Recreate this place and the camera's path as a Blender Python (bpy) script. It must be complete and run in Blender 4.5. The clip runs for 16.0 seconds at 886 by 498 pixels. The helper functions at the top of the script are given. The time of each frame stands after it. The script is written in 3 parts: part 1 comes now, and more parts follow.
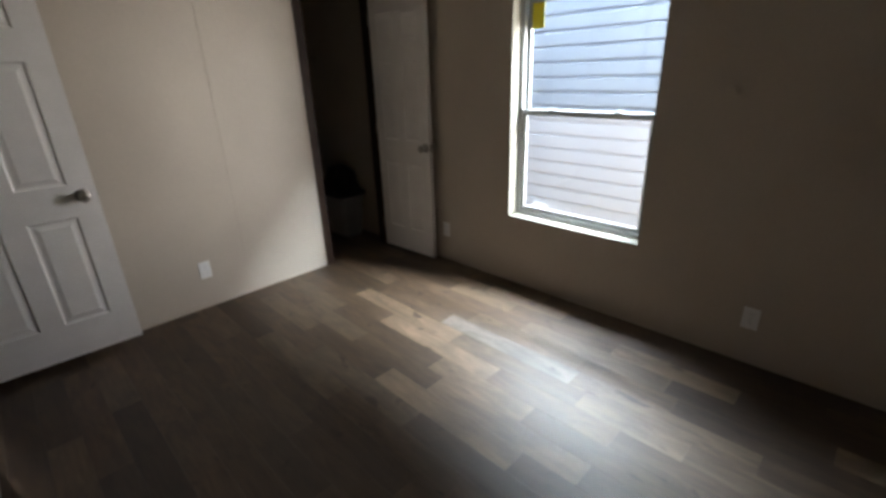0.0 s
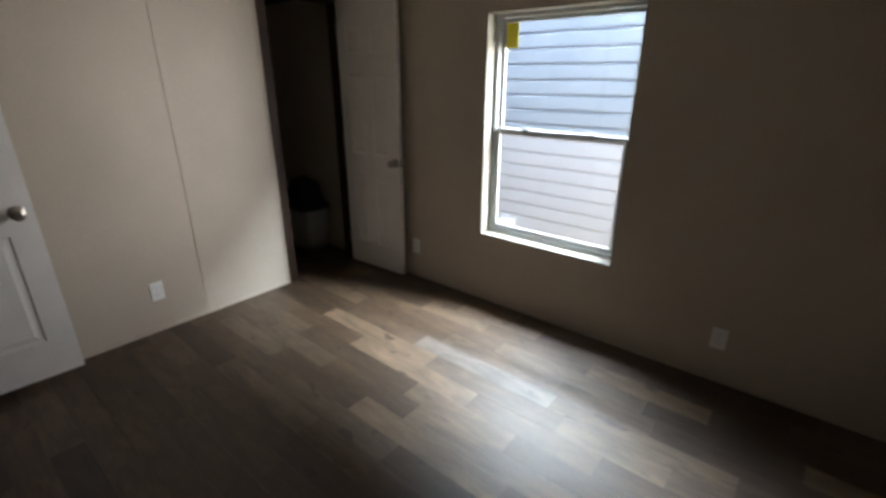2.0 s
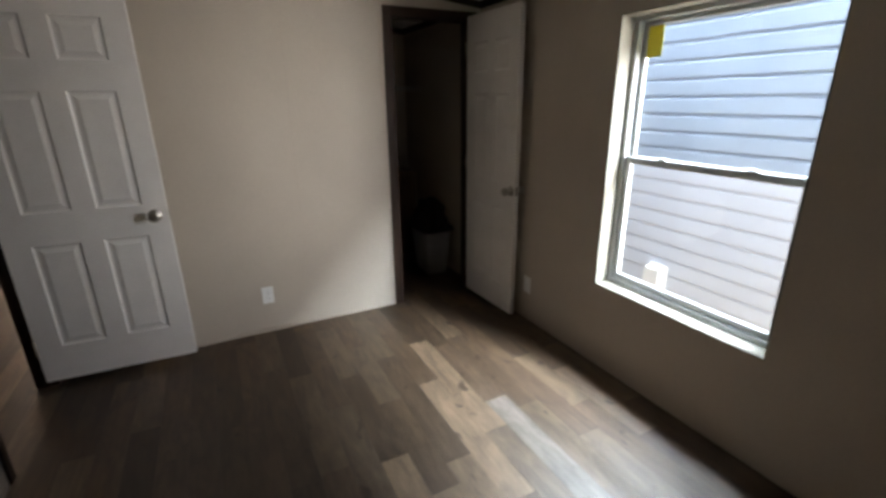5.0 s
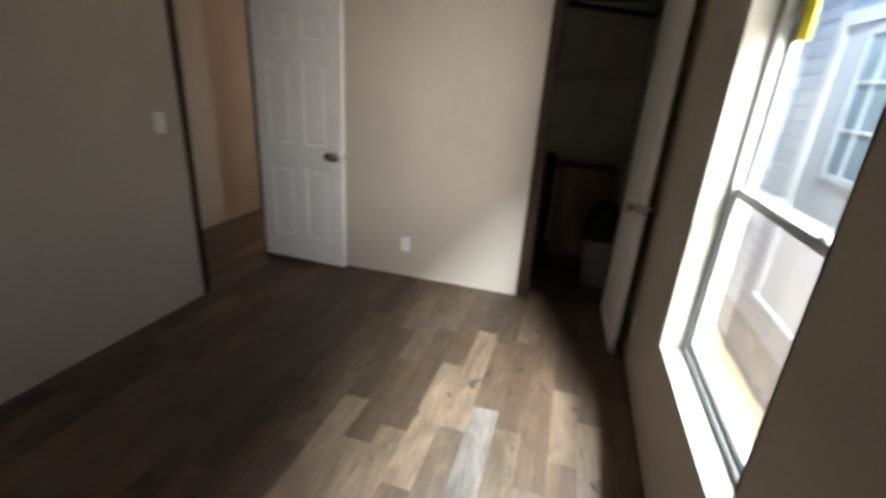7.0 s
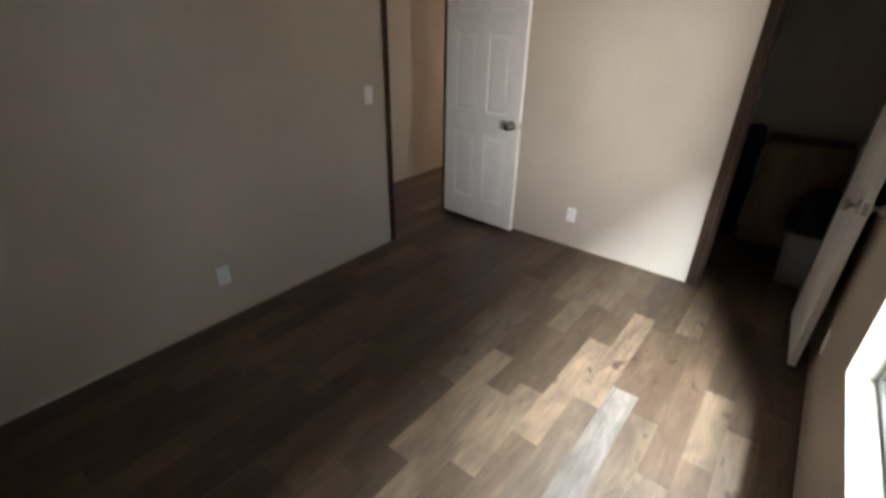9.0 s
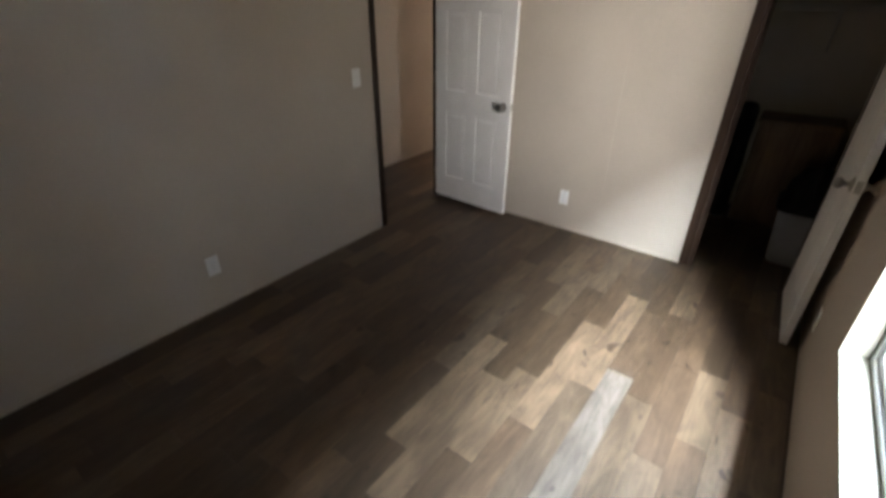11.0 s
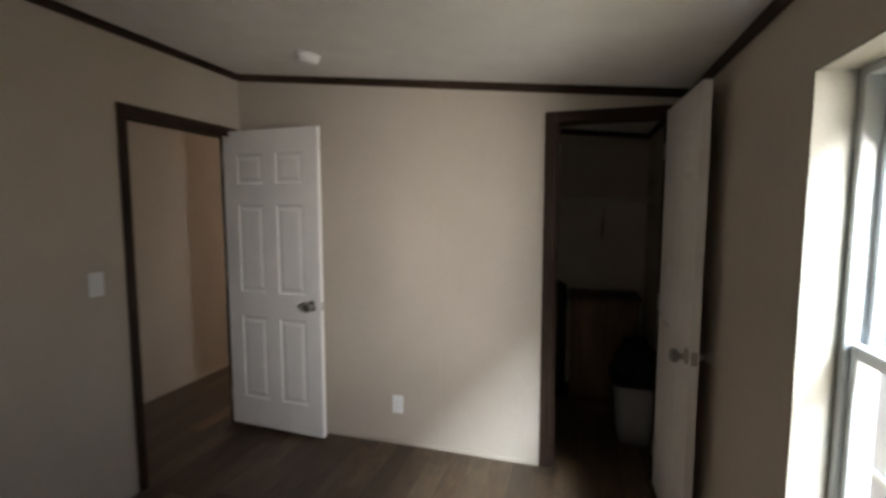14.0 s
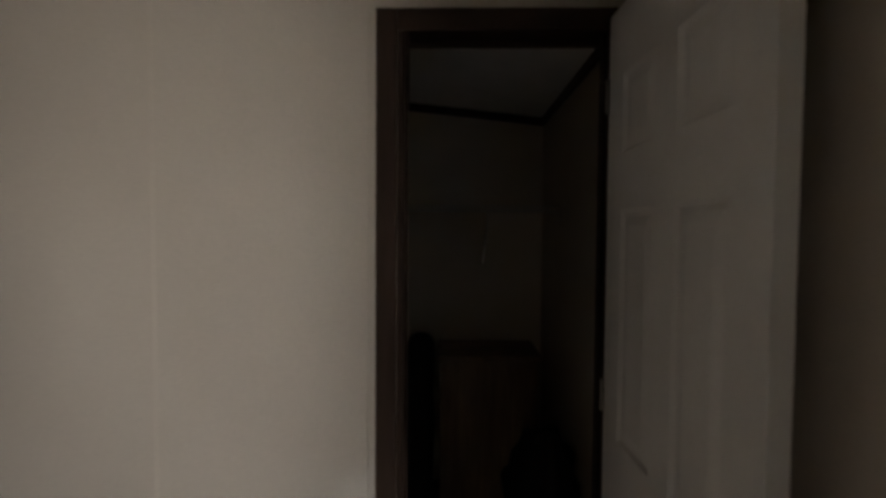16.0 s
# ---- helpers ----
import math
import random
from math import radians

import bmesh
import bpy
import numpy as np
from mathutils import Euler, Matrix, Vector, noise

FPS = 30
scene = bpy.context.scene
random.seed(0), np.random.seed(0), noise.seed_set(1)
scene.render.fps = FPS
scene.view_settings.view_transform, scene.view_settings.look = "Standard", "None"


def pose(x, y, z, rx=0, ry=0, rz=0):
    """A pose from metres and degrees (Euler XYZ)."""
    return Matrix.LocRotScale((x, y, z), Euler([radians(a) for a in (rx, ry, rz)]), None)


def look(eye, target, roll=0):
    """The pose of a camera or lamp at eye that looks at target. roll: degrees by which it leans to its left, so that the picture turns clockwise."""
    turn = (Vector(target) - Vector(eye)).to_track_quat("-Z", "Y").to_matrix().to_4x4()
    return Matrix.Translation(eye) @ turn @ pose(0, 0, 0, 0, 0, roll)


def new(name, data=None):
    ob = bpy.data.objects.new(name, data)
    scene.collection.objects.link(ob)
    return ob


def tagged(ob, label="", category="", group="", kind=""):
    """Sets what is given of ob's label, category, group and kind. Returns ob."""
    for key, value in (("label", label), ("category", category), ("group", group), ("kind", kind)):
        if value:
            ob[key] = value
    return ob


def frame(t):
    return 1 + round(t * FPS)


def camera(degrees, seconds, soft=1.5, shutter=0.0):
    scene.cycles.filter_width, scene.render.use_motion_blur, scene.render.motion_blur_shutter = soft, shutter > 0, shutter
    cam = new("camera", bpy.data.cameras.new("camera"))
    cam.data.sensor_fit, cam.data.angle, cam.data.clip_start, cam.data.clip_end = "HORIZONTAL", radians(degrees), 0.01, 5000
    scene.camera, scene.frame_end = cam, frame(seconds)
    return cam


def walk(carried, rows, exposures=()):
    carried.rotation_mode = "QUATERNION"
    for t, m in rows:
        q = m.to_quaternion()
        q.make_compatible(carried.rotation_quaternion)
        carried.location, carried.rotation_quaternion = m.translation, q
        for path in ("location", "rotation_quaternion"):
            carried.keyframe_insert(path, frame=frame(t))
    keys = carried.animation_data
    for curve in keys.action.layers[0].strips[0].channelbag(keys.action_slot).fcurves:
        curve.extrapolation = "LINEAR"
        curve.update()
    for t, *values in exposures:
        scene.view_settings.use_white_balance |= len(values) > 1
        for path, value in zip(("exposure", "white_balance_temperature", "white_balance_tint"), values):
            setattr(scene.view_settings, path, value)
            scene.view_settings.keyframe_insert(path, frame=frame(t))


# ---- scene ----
cam = camera(89.1, 16.0, soft=3.3, shutter=0.5)
PATH = [
    (0, (0.153, 0.163, 1.431), (1.462, 1.484, 0.694), -2.0),
    (0.5, (0.261, 0.132, 1.434), (1.582, 1.41, 0.645), -1.7),
    (1, (0.239, 0.2, 1.435), (1.624, 1.414, 0.656), -0.9),
    (1.5, (0.155, 0.328, 1.481), (1.606, 1.478, 0.725), 0.2),
    (2, (0.151, 0.297, 1.479), (1.596, 1.482, 0.769), 0.2),
    (2.5, (0.155, 0.255, 1.474), (1.541, 1.524, 0.789), 0.3),
    (3, (0.168, 0.225, 1.481), (1.453, 1.601, 0.806), 0.3),
    (3.5, (0.201, 0.19, 1.475), (1.362, 1.683, 0.824), 0.2),
    (4, (0.227, 0.249, 1.505), (1.298, 1.802, 0.841), 0.2),
    (4.2, (0.283, 0.264, 1.49), (1.305, 1.853, 0.835), -0.0),
    (6.3, (1.659, 0.208, 1.462), (1.981, 2.07, 0.807), 1.9),
    (6.5, (1.755, 0.196, 1.478), (1.901, 2.075, 0.809), 2.9),
    (7, (2.085, 0.11, 1.467), (1.602, 1.92, 0.768), 3.9),
    (7.5, (2.181, 0.033, 1.526), (1.259, 1.666, 0.831), 3.9),
    (8, (2.169, -0.016, 1.599), (1.066, 1.497, 0.895), 2.7),
    (8.5, (2.185, -0.012, 1.609), (1.042, 1.44, 0.845), 1.7),
    (8.7, (2.195, 0.025, 1.613), (1.062, 1.448, 0.78), 1.4),
    (10.8, (2.159, 0.06, 1.586), (1.132, 1.419, 0.539), 0.6),
    (11, (2.169, 0.059, 1.609), (1.114, 1.449, 0.632), 0.4),
    (11.5, (2.179, 0.053, 1.659), (1.069, 1.537, 0.906), 0.1),
    (12, (2.192, 0.061, 1.687), (1.073, 1.628, 1.148), -0.3),
    (12.5, (2.161, 0.1, 1.67), (1.106, 1.758, 1.297), -0.6),
    (13, (2.132, 0.173, 1.617), (1.211, 1.927, 1.339), -0.8),
    (13.5, (2.086, 0.356, 1.544), (1.351, 2.202, 1.321), -0.6),
    (14, (2.023, 0.623, 1.502), (1.456, 2.533, 1.327), -0.0),
    (14.5, (1.928, 0.958, 1.451), (1.524, 2.912, 1.305), 0.6),
    (15, (1.911, 1.275, 1.469), (1.643, 3.253, 1.344), 0.8),
    (15.5, (1.984, 1.639, 1.487), (1.823, 3.628, 1.354), 0.6),
    (16, (2.045, 2.002, 1.443), (2.007, 4.001, 1.375), 0.4),
]
EXPOSURE = [(0.0, 1.1), (2.0, 1.0), (4.0, 1.1), (6.5, 1.05), (7.0, 1.5), (8.0, 1.85), (11.0, 1.7), (12.0, 1.75), (12.5, 1.9), (13.5, 1.55), (14.5, 1.2), (15.0, 1.1), (15.5, 0.9), (16.0, 0.55)]
walk(cam, [(t, look(eye, target, roll)) for t, eye, target, roll in PATH], EXPOSURE)

# ---------------------------------------------------------------- world, sun, exposure
SUN_EL, SUN_AZ = 58.0, 184.0
world = bpy.data.worlds.new("world")
scene.world = world
world.use_nodes = True
wn = world.node_tree.nodes
sky = wn.new("ShaderNodeTexSky")
sky.sky_type, sky.sun_disc = "NISHITA", False
sky.sun_elevation, sky.sun_rotation = radians(SUN_EL), radians(SUN_AZ)
world.node_tree.links.new(sky.outputs[0], wn["Background"].inputs[0])
wn["Background"].inputs[1].default_value = 0.15
sun = new("sun", bpy.data.lights.new("sun", "SUN"))
sun.data.energy, sun.data.angle, sun.data.color = 4.5, radians(0.5), (1.0, 0.95, 0.87)
az, el = radians(SUN_AZ), radians(SUN_EL)
sun.matrix_world = look((0, 0, 20), (-math.sin(az) * math.cos(el), -math.cos(az) * math.cos(el), 20 - math.sin(el)))
# added lamps light the room and the siding, far stronger than the sky
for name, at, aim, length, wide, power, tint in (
        ("added_sky_lamp_far_roof", (5.65, 0.2, 5.62), (2.75, 0.2, 2.22), 11.4, 1.1, 3850, (0.80, 0.91, 1.0)),
        ("added_siding_lamp_gap", (3.58, 1.9, 3.3), (3.58, 1.9, 2.3), 4.8, 0.3, 260, (0.72, 0.86, 1.0))):
    fill_lamp = new(name, bpy.data.lights.new(name, "AREA"))
    fill_lamp.data.shape, fill_lamp.data.energy, fill_lamp.data.color = "RECTANGLE", power, tint
    fill_lamp.data.size, fill_lamp.data.size_y = (length, wide) if aim[0] < at[0] else (wide, length)
    fill_lamp.matrix_world = look(at, aim)
# added fill lamp, unseen past the neighbouring home's end, for wall and hall door
side_fill = new("added_fill_beside_window", bpy.data.lights.new("added_fill_beside_window", "AREA"))
side_fill.data.shape, side_fill.data.size, side_fill.data.size_y = "RECTANGLE", 1.4, 1.7
side_fill.data.energy, side_fill.data.color = 105, (1.0, 0.98, 0.97)
side_fill.matrix_world = look((4.3, -0.4, 1.25), (2.6, 1.5, 1.25))
# lamp added at an unseen far-room opening to brighten the hall
hall_fill = new("added_hall_lamp", bpy.data.lights.new("added_hall_lamp", "AREA"))
hall_fill.data.shape, hall_fill.data.size, hall_fill.data.size_y = "RECTANGLE", 1.7, 1.3
hall_fill.data.energy, hall_fill.data.color = 120, (1.0, 0.91, 0.87)

# plan, in metres
WX, EX, SY, NY = -0.176, 2.565, -0.55, 3.206          # faces of the bedroom walls
TH = 0.095                                             # partition thickness
OX = 2.72                                              # outer face of the window wall
HX = -1.17                                             # far wall of the hall
CY = 4.6                                               # back of the closet
LY = 9.2                                               # far end of the living room
hall_fill.matrix_world = look((-3.55, 7.2, 1.45), (0, 7.0, 1.0))


def ceil_z(x):
    return 2.402 - 0.109 * (max(x, WX - TH) - WX)


# ---------------------------------------------------------------- materials
def shader(name, rough=0.5, metal=0.0):
    m = bpy.data.materials.new(name)
    m.use_nodes = True
    nt = m.node_tree
    b = nt.nodes["Principled BSDF"]
    b.inputs["Roughness"].default_value, b.inputs["Metallic"].default_value = rough, metal
    return m, nt, b


def coords(nt, scale=(1, 1, 1)):
    tc = nt.nodes.new("ShaderNodeTexCoord")
    mp = nt.nodes.new("ShaderNodeMapping")
    mp.inputs["Scale"].default_value = scale
    nt.links.new(tc.outputs["Object"], mp.inputs["Vector"])
    return mp.outputs["Vector"]


def noise_tex(nt, vec, scale, detail=4, rough=0.55):
    n = nt.nodes.new("ShaderNodeTexNoise")
    n.inputs["Scale"].default_value, n.inputs["Detail"].default_value, n.inputs["Roughness"].default_value = scale, detail, rough
    nt.links.new(vec, n.inputs["Vector"])
    return n.outputs["Fac"]


def ramp(nt, fac, stops):
    r = nt.nodes.new("ShaderNodeValToRGB")
    while len(r.color_ramp.elements) < len(stops):
        r.color_ramp.elements.new(0.5)
    for e, (p, c) in zip(r.color_ramp.elements, stops):
        e.position, e.color = p, (*c, 1)
    nt.links.new(fac, r.inputs["Fac"])
    return r.outputs["Color"]


def mix(nt, kind, fac, a, b):
    m = nt.nodes.new("ShaderNodeMix")
    m.data_type, m.blend_type = "RGBA", kind
    for sock, v in ((m.inputs["Factor"], fac), (m.inputs[6], a), (m.inputs[7], b)):
        if hasattr(v, "is_linked"):
            nt.links.new(v, sock)
        else:
            sock.default_value = v if isinstance(v, float) else (*v, 1)
    return m.outputs[2]


def bump(nt, b, height, strength, dist=0.002):
    n = nt.nodes.new("ShaderNodeBump")
    n.inputs["Strength"].default_value, n.inputs["Distance"].default_value = strength, dist
    nt.links.new(height, n.inputs["Height"])
    nt.links.new(n.outputs["Normal"], b.inputs["Normal"])


def plain(name, col, rough=0.5, metal=0.0, vary=0.12, scale=6.0, fine=120.0, relief=0.1):
    """A surface of one colour with broad soiling, fine grain and slight relief."""
    m, nt, b = shader(name, rough, metal)
    v = coords(nt)
    lo = tuple(c * (1 - vary) for c in col)
    hi = tuple(min(1, c * (1 + vary)) for c in col)
    big = ramp(nt, noise_tex(nt, v, scale, 5), [(0.3, lo), (0.7, hi)])
    f = noise_tex(nt, v, fine, 3)
    nt.links.new(mix(nt, "OVERLAY", 0.25, big, ramp(nt, f, [(0.3, (0.4,) * 3), (0.7, (0.6,) * 3)])), b.inputs["Base Color"])
    bump(nt, b, f, relief)
    return m


def wallboard():
    """Vinyl-faced wallboard in taupe with a fine woven print."""
    m, nt, b = shader("wallboard", 0.55)
    v = coords(nt)
    a = noise_tex(nt, coords(nt, (60, 60, 420)), 1.0, 3)
    c = noise_tex(nt, coords(nt, (420, 420, 50)), 1.0, 3)
    weave = mix(nt, "MIX", 0.5, ramp(nt, a, [(0.3, (0,) * 3), (0.7, (1,) * 3)]), ramp(nt, c, [(0.3, (0,) * 3), (0.7, (1,) * 3)]))
    base = ramp(nt, noise_tex(nt, v, 1.7, 4), [(0.3, (0.465, 0.405, 0.335)), (0.7, (0.52, 0.455, 0.38))])
    nt.links.new(mix(nt, "OVERLAY", 0.07, base, weave), b.inputs["Base Color"])
    bump(nt, b, weave, 0.05, 0.001)
    return m


def wood(name, dark, light, rough=0.4, axis=2, scale=1.0, spots=0.0, rand=0.0, gloss=0.5):
    """Grain drawn out along one axis; spots adds knots, rand shifts each piece."""
    m, nt, b = shader(name, rough)
    tc = nt.nodes.new("ShaderNodeTexCoord")
    info = nt.nodes.new("ShaderNodeObjectInfo")
    off = nt.nodes.new("ShaderNodeVectorMath")
    off.operation = "MULTIPLY_ADD"
    nt.links.new(info.outputs["Random"], off.inputs[0])
    off.inputs[1].default_value = (37.0, 53.0, 29.0)
    nt.links.new(tc.outputs["Object"], off.inputs[2])
    mp = nt.nodes.new("ShaderNodeMapping")
    s = [38.0 * scale] * 3
    s[axis] = 3.0 * scale
    mp.inputs["Scale"].default_value = s
    nt.links.new(off.outputs[0], mp.inputs["Vector"])
    g = noise_tex(nt, mp.outputs[0], 1.0, 6, 0.65)
    mp2 = nt.nodes.new("ShaderNodeMapping")
    s2 = [9.0 * scale] * 3
    s2[axis] = 2.2 * scale
    mp2.inputs["Scale"].default_value = s2
    nt.links.new(off.outputs[0], mp2.inputs["Vector"])
    broad = noise_tex(nt, mp2.outputs[0], 1.0, 3)
    mid = tuple((p + q) / 2 for p, q in zip(dark, light))
    col = ramp(nt, g, [(0.3, dark), (0.5, mid), (0.7, light)])
    col = mix(nt, "MULTIPLY", 0.75, col, ramp(nt, broad, [(0.3, (0.55, 0.52, 0.5)), (0.65, (1.15, 1.12, 1.1))]))
    if spots:
        mp3 = nt.nodes.new("ShaderNodeMapping")
        s3 = [14.0] * 3
        s3[axis] = 7.0
        mp3.inputs["Scale"].default_value = s3
        nt.links.new(off.outputs[0], mp3.inputs["Vector"])
        knot = noise_tex(nt, mp3.outputs[0], 1.0, 1)
        col = mix(nt, "MULTIPLY", spots, col, ramp(nt, knot, [(0.24, (0.25, 0.2, 0.16)), (0.31, (1, 1, 1))]))
    if rand:
        h = nt.nodes.new("ShaderNodeHueSaturation")
        mr = nt.nodes.new("ShaderNodeMapRange")
        mr.inputs["To Min"].default_value, mr.inputs["To Max"].default_value = 1 - rand, 1 + rand
        nt.links.new(info.outputs["Random"], mr.inputs["Value"])
        nt.links.new(mr.outputs[0], h.inputs["Value"])
        nt.links.new(col, h.inputs["Color"])
        col = h.outputs["Color"]
    nt.links.new(col, b.inputs["Base Color"])
    b.inputs["Specular IOR Level"].default_value = gloss
    bump(nt, b, g, 0.12, 0.0006)
    return m


def plank(name, dark, light, rand):
    """Printed rustic oak: drawn-out grain, warped blotches, knots, worn gloss; each plank has its own cut."""
    m, nt, b = shader(name, 0.46)
    tc, info = nt.nodes.new("ShaderNodeTexCoord"), nt.nodes.new("ShaderNodeObjectInfo")
    off = nt.nodes.new("ShaderNodeVectorMath")
    off.operation = "MULTIPLY_ADD"
    nt.links.new(info.outputs["Random"], off.inputs[0])
    off.inputs[1].default_value = (37.0, 53.0, 29.0)
    nt.links.new(tc.outputs["Object"], off.inputs[2])

    def field(sx, sy, detail, rough=0.6, warp=0.0):
        mp = nt.nodes.new("ShaderNodeMapping")
        mp.inputs["Scale"].default_value = (sx, sy, sx)
        nt.links.new(off.outputs[0], mp.inputs["Vector"])
        n = nt.nodes.new("ShaderNodeTexNoise")
        n.inputs["Scale"].default_value, n.inputs["Detail"].default_value = 1.0, detail
        n.inputs["Roughness"].default_value, n.inputs["Distortion"].default_value = rough, warp
        nt.links.new(mp.outputs[0], n.inputs["Vector"])
        return n.outputs["Fac"]
    grain = field(70, 4.0, 5, 0.7, 0.6)
    figure = field(22, 3.2, 4, 0.6, 1.6)
    blotch = field(9, 3.4, 3, 0.6, 0.8)
    knot = field(16, 8, 1, 0.5, 0.5)
    mid = tuple(p * 0.45 + q * 0.55 for p, q in zip(dark, light))
    col = ramp(nt, figure, [(0.24, dark), (0.5, mid), (0.76, light)])
    col = mix(nt, "MULTIPLY", 0.35, col, ramp(nt, grain, [(0.32, (0.5, 0.47, 0.44)), (0.6, (1.15, 1.14, 1.12))]))
    col = mix(nt, "MULTIPLY", 0.7, col, ramp(nt, blotch, [(0.32, (0.5, 0.46, 0.42)), (0.62, (1.25, 1.23, 1.2))]))
    col = mix(nt, "MULTIPLY", 0.8, col, ramp(nt, knot, [(0.22, (0.22, 0.17, 0.13)), (0.31, (1, 1, 1))]))
    h, mr = nt.nodes.new("ShaderNodeHueSaturation"), nt.nodes.new("ShaderNodeMapRange")
    mr.inputs["To Min"].default_value, mr.inputs["To Max"].default_value = 1 - rand, 1 + rand
    nt.links.new(info.outputs["Random"], mr.inputs["Value"])
    nt.links.new(mr.outputs[0], h.inputs["Value"])
    nt.links.new(col, h.inputs["Color"])
    nt.links.new(h.outputs["Color"], b.inputs["Base Color"])
    worn = nt.nodes.new("ShaderNodeMapRange")
    worn.inputs["To Min"].default_value, worn.inputs["To Max"].default_value = 0.42, 0.60
    nt.links.new(blotch, worn.inputs["Value"])
    nt.links.new(worn.outputs[0], b.inputs["Roughness"])
    b.inputs["Specular IOR Level"].default_value = 0.85
    bump(nt, b, grain, 0.16, 0.0007)
    return m


def glass_mat(name="window_glass"):
    m = bpy.data.materials.new(name)
    m.use_nodes = True
    nt = m.node_tree
    nt.nodes.clear()
    out = nt.nodes.new("ShaderNodeOutputMaterial")
    mixs = nt.nodes.new("ShaderNodeMixShader")
    tr, gl = nt.nodes.new("ShaderNodeBsdfTransparent"), nt.nodes.new("ShaderNodeBsdfGlossy")
    tr.inputs[0].default_value = (0.96, 0.98, 0.98, 1)
    gl.inputs["Roughness"].default_value = 0.01
    lw = nt.nodes.new("ShaderNodeLayerWeight")
    pw = nt.nodes.new("ShaderNodeMath")
    pw.operation, pw.inputs[1].default_value = "POWER", 5.0
    ma = nt.nodes.new("ShaderNodeMath")
    ma.operation, ma.inputs[1].default_value, ma.inputs[2].default_value = "MULTIPLY_ADD", 0.6, 0.03
    nt.links.new(lw.outputs["Facing"], pw.inputs[0])
    nt.links.new(pw.outputs[0], ma.inputs[0])
    nt.links.new(ma.outputs[0], mixs.inputs[0])
    nt.links.new(tr.outputs[0], mixs.inputs[1])
    nt.links.new(gl.outputs[0], mixs.inputs[2])
    nt.links.new(mixs.outputs[0], out.inputs[0])
    return m


def screen_mat():
    m = bpy.data.materials.new("screen_mesh")
    m.use_nodes = True
    nt = m.node_tree
    nt.nodes.clear()
    out, mixs = nt.nodes.new("ShaderNodeOutputMaterial"), nt.nodes.new("ShaderNodeMixShader")
    tr, df = nt.nodes.new("ShaderNodeBsdfTransparent"), nt.nodes.new("ShaderNodeBsdfTranslucent")
    # pinkish translucent tint puts warm haze over the lower siding
    df.inputs[0].default_value = (0.6, 0.48, 0.43, 1)
    mixs.inputs[0].default_value = 0.035
    nt.links.new(tr.outputs[0], mixs.inputs[1])
    nt.links.new(df.outputs[0], mixs.inputs[2])
    nt.links.new(mixs.outputs[0], out.inputs[0])
    return m


M_SCREEN = screen_mat()
M_WALL = wallboard()
M_CEIL = plain("ceiling_paint", (0.72, 0.70, 0.67), 0.85, vary=0.05, fine=160, relief=0.35)
M_TRIM = wood("espresso_trim", (0.024, 0.013, 0.008), (0.052, 0.030, 0.0195), 0.55, axis=2, gloss=0.2)
M_TRIM_X = wood("espresso_trim_long", (0.024, 0.013, 0.008), (0.052, 0.030, 0.0195), 0.55, axis=0, gloss=0.2)
M_TRIM_Y = wood("espresso_trim_deep", (0.024, 0.013, 0.008), (0.052, 0.030, 0.0195), 0.55, axis=1, gloss=0.2)
M_DOOR = plain("white_door_paint", (0.83, 0.80, 0.77), 0.38, vary=0.04, fine=90, relief=0.12)
M_PLATE = plain("white_plastic", (0.8, 0.8, 0.79), 0.35, vary=0.03, relief=0.02)
M_SLOT = plain("socket_slot", (0.05, 0.05, 0.05), 0.5)
# window vinyl and returns kept darker than white, offsetting the strong lamps
M_VINYL = plain("white_vinyl", (0.52, 0.53, 0.53), 0.35, vary=0.03, relief=0.03)
M_REVEAL = plain("dimmed_return_paint", (0.28, 0.26, 0.215), 0.6, vary=0.04, relief=0.1)
M_NICKEL = plain("brushed_nickel", (0.42, 0.39, 0.35), 0.28, 1.0, vary=0.06)
M_GLASS = glass_mat()
M_YELLOW = plain("yellow_paper", (0.85, 0.72, 0.03), 0.6, vary=0.06)
M_PAPER = plain("white_paper", (0.85, 0.85, 0.84), 0.6, vary=0.04)
M_SUB = plain("floor_backing", (0.035, 0.027, 0.022), 0.7)
M_PLANK = [
    plank("plank_dark", (0.043, 0.025, 0.013), (0.085, 0.053, 0.029), 0.2),
    plank("plank_brown", (0.065, 0.039, 0.022), (0.120, 0.075, 0.043), 0.2),
    plank("plank_grey", (0.085, 0.056, 0.035), (0.152, 0.105, 0.066), 0.15),
    plank("plank_tan", (0.114, 0.074, 0.046), (0.198, 0.137, 0.088), 0.13),
    plank("plank_pale", (0.118, 0.095, 0.077), (0.212, 0.180, 0.153), 0.08),
]
M_SIDING = plain("pale_siding", (0.34, 0.37, 0.43), 0.5, vary=0.04, scale=2.0, relief=0.06)
M_CREAM = plain("cream_vinyl", (0.62, 0.52, 0.42), 0.4, vary=0.08, scale=3.0)
M_ABSORBER = plain("dark_absorber", (0.06, 0.06, 0.065), 0.6, vary=0.08)
M_SKIRT = plain("grey_skirting", (0.30, 0.27, 0.24), 0.8, vary=0.2)
M_SHINGLE = plain("roof_shingle", (0.09, 0.085, 0.08), 0.9, vary=0.3, fine=60, relief=0.5)
M_GROUND = plain("dry_ground", (0.27, 0.195, 0.105), 0.95, vary=0.25, scale=1.5, fine=40, relief=0.6)
M_BLACK = plain("black_plastic", (0.005, 0.005, 0.005), 0.85)
M_CARD = wood("brown_board", (0.15, 0.092, 0.05), (0.23, 0.15, 0.085), 0.6, 2)
M_BIN = plain("grey_bin_plastic", (0.31, 0.31, 0.315), 0.45, vary=0.06)
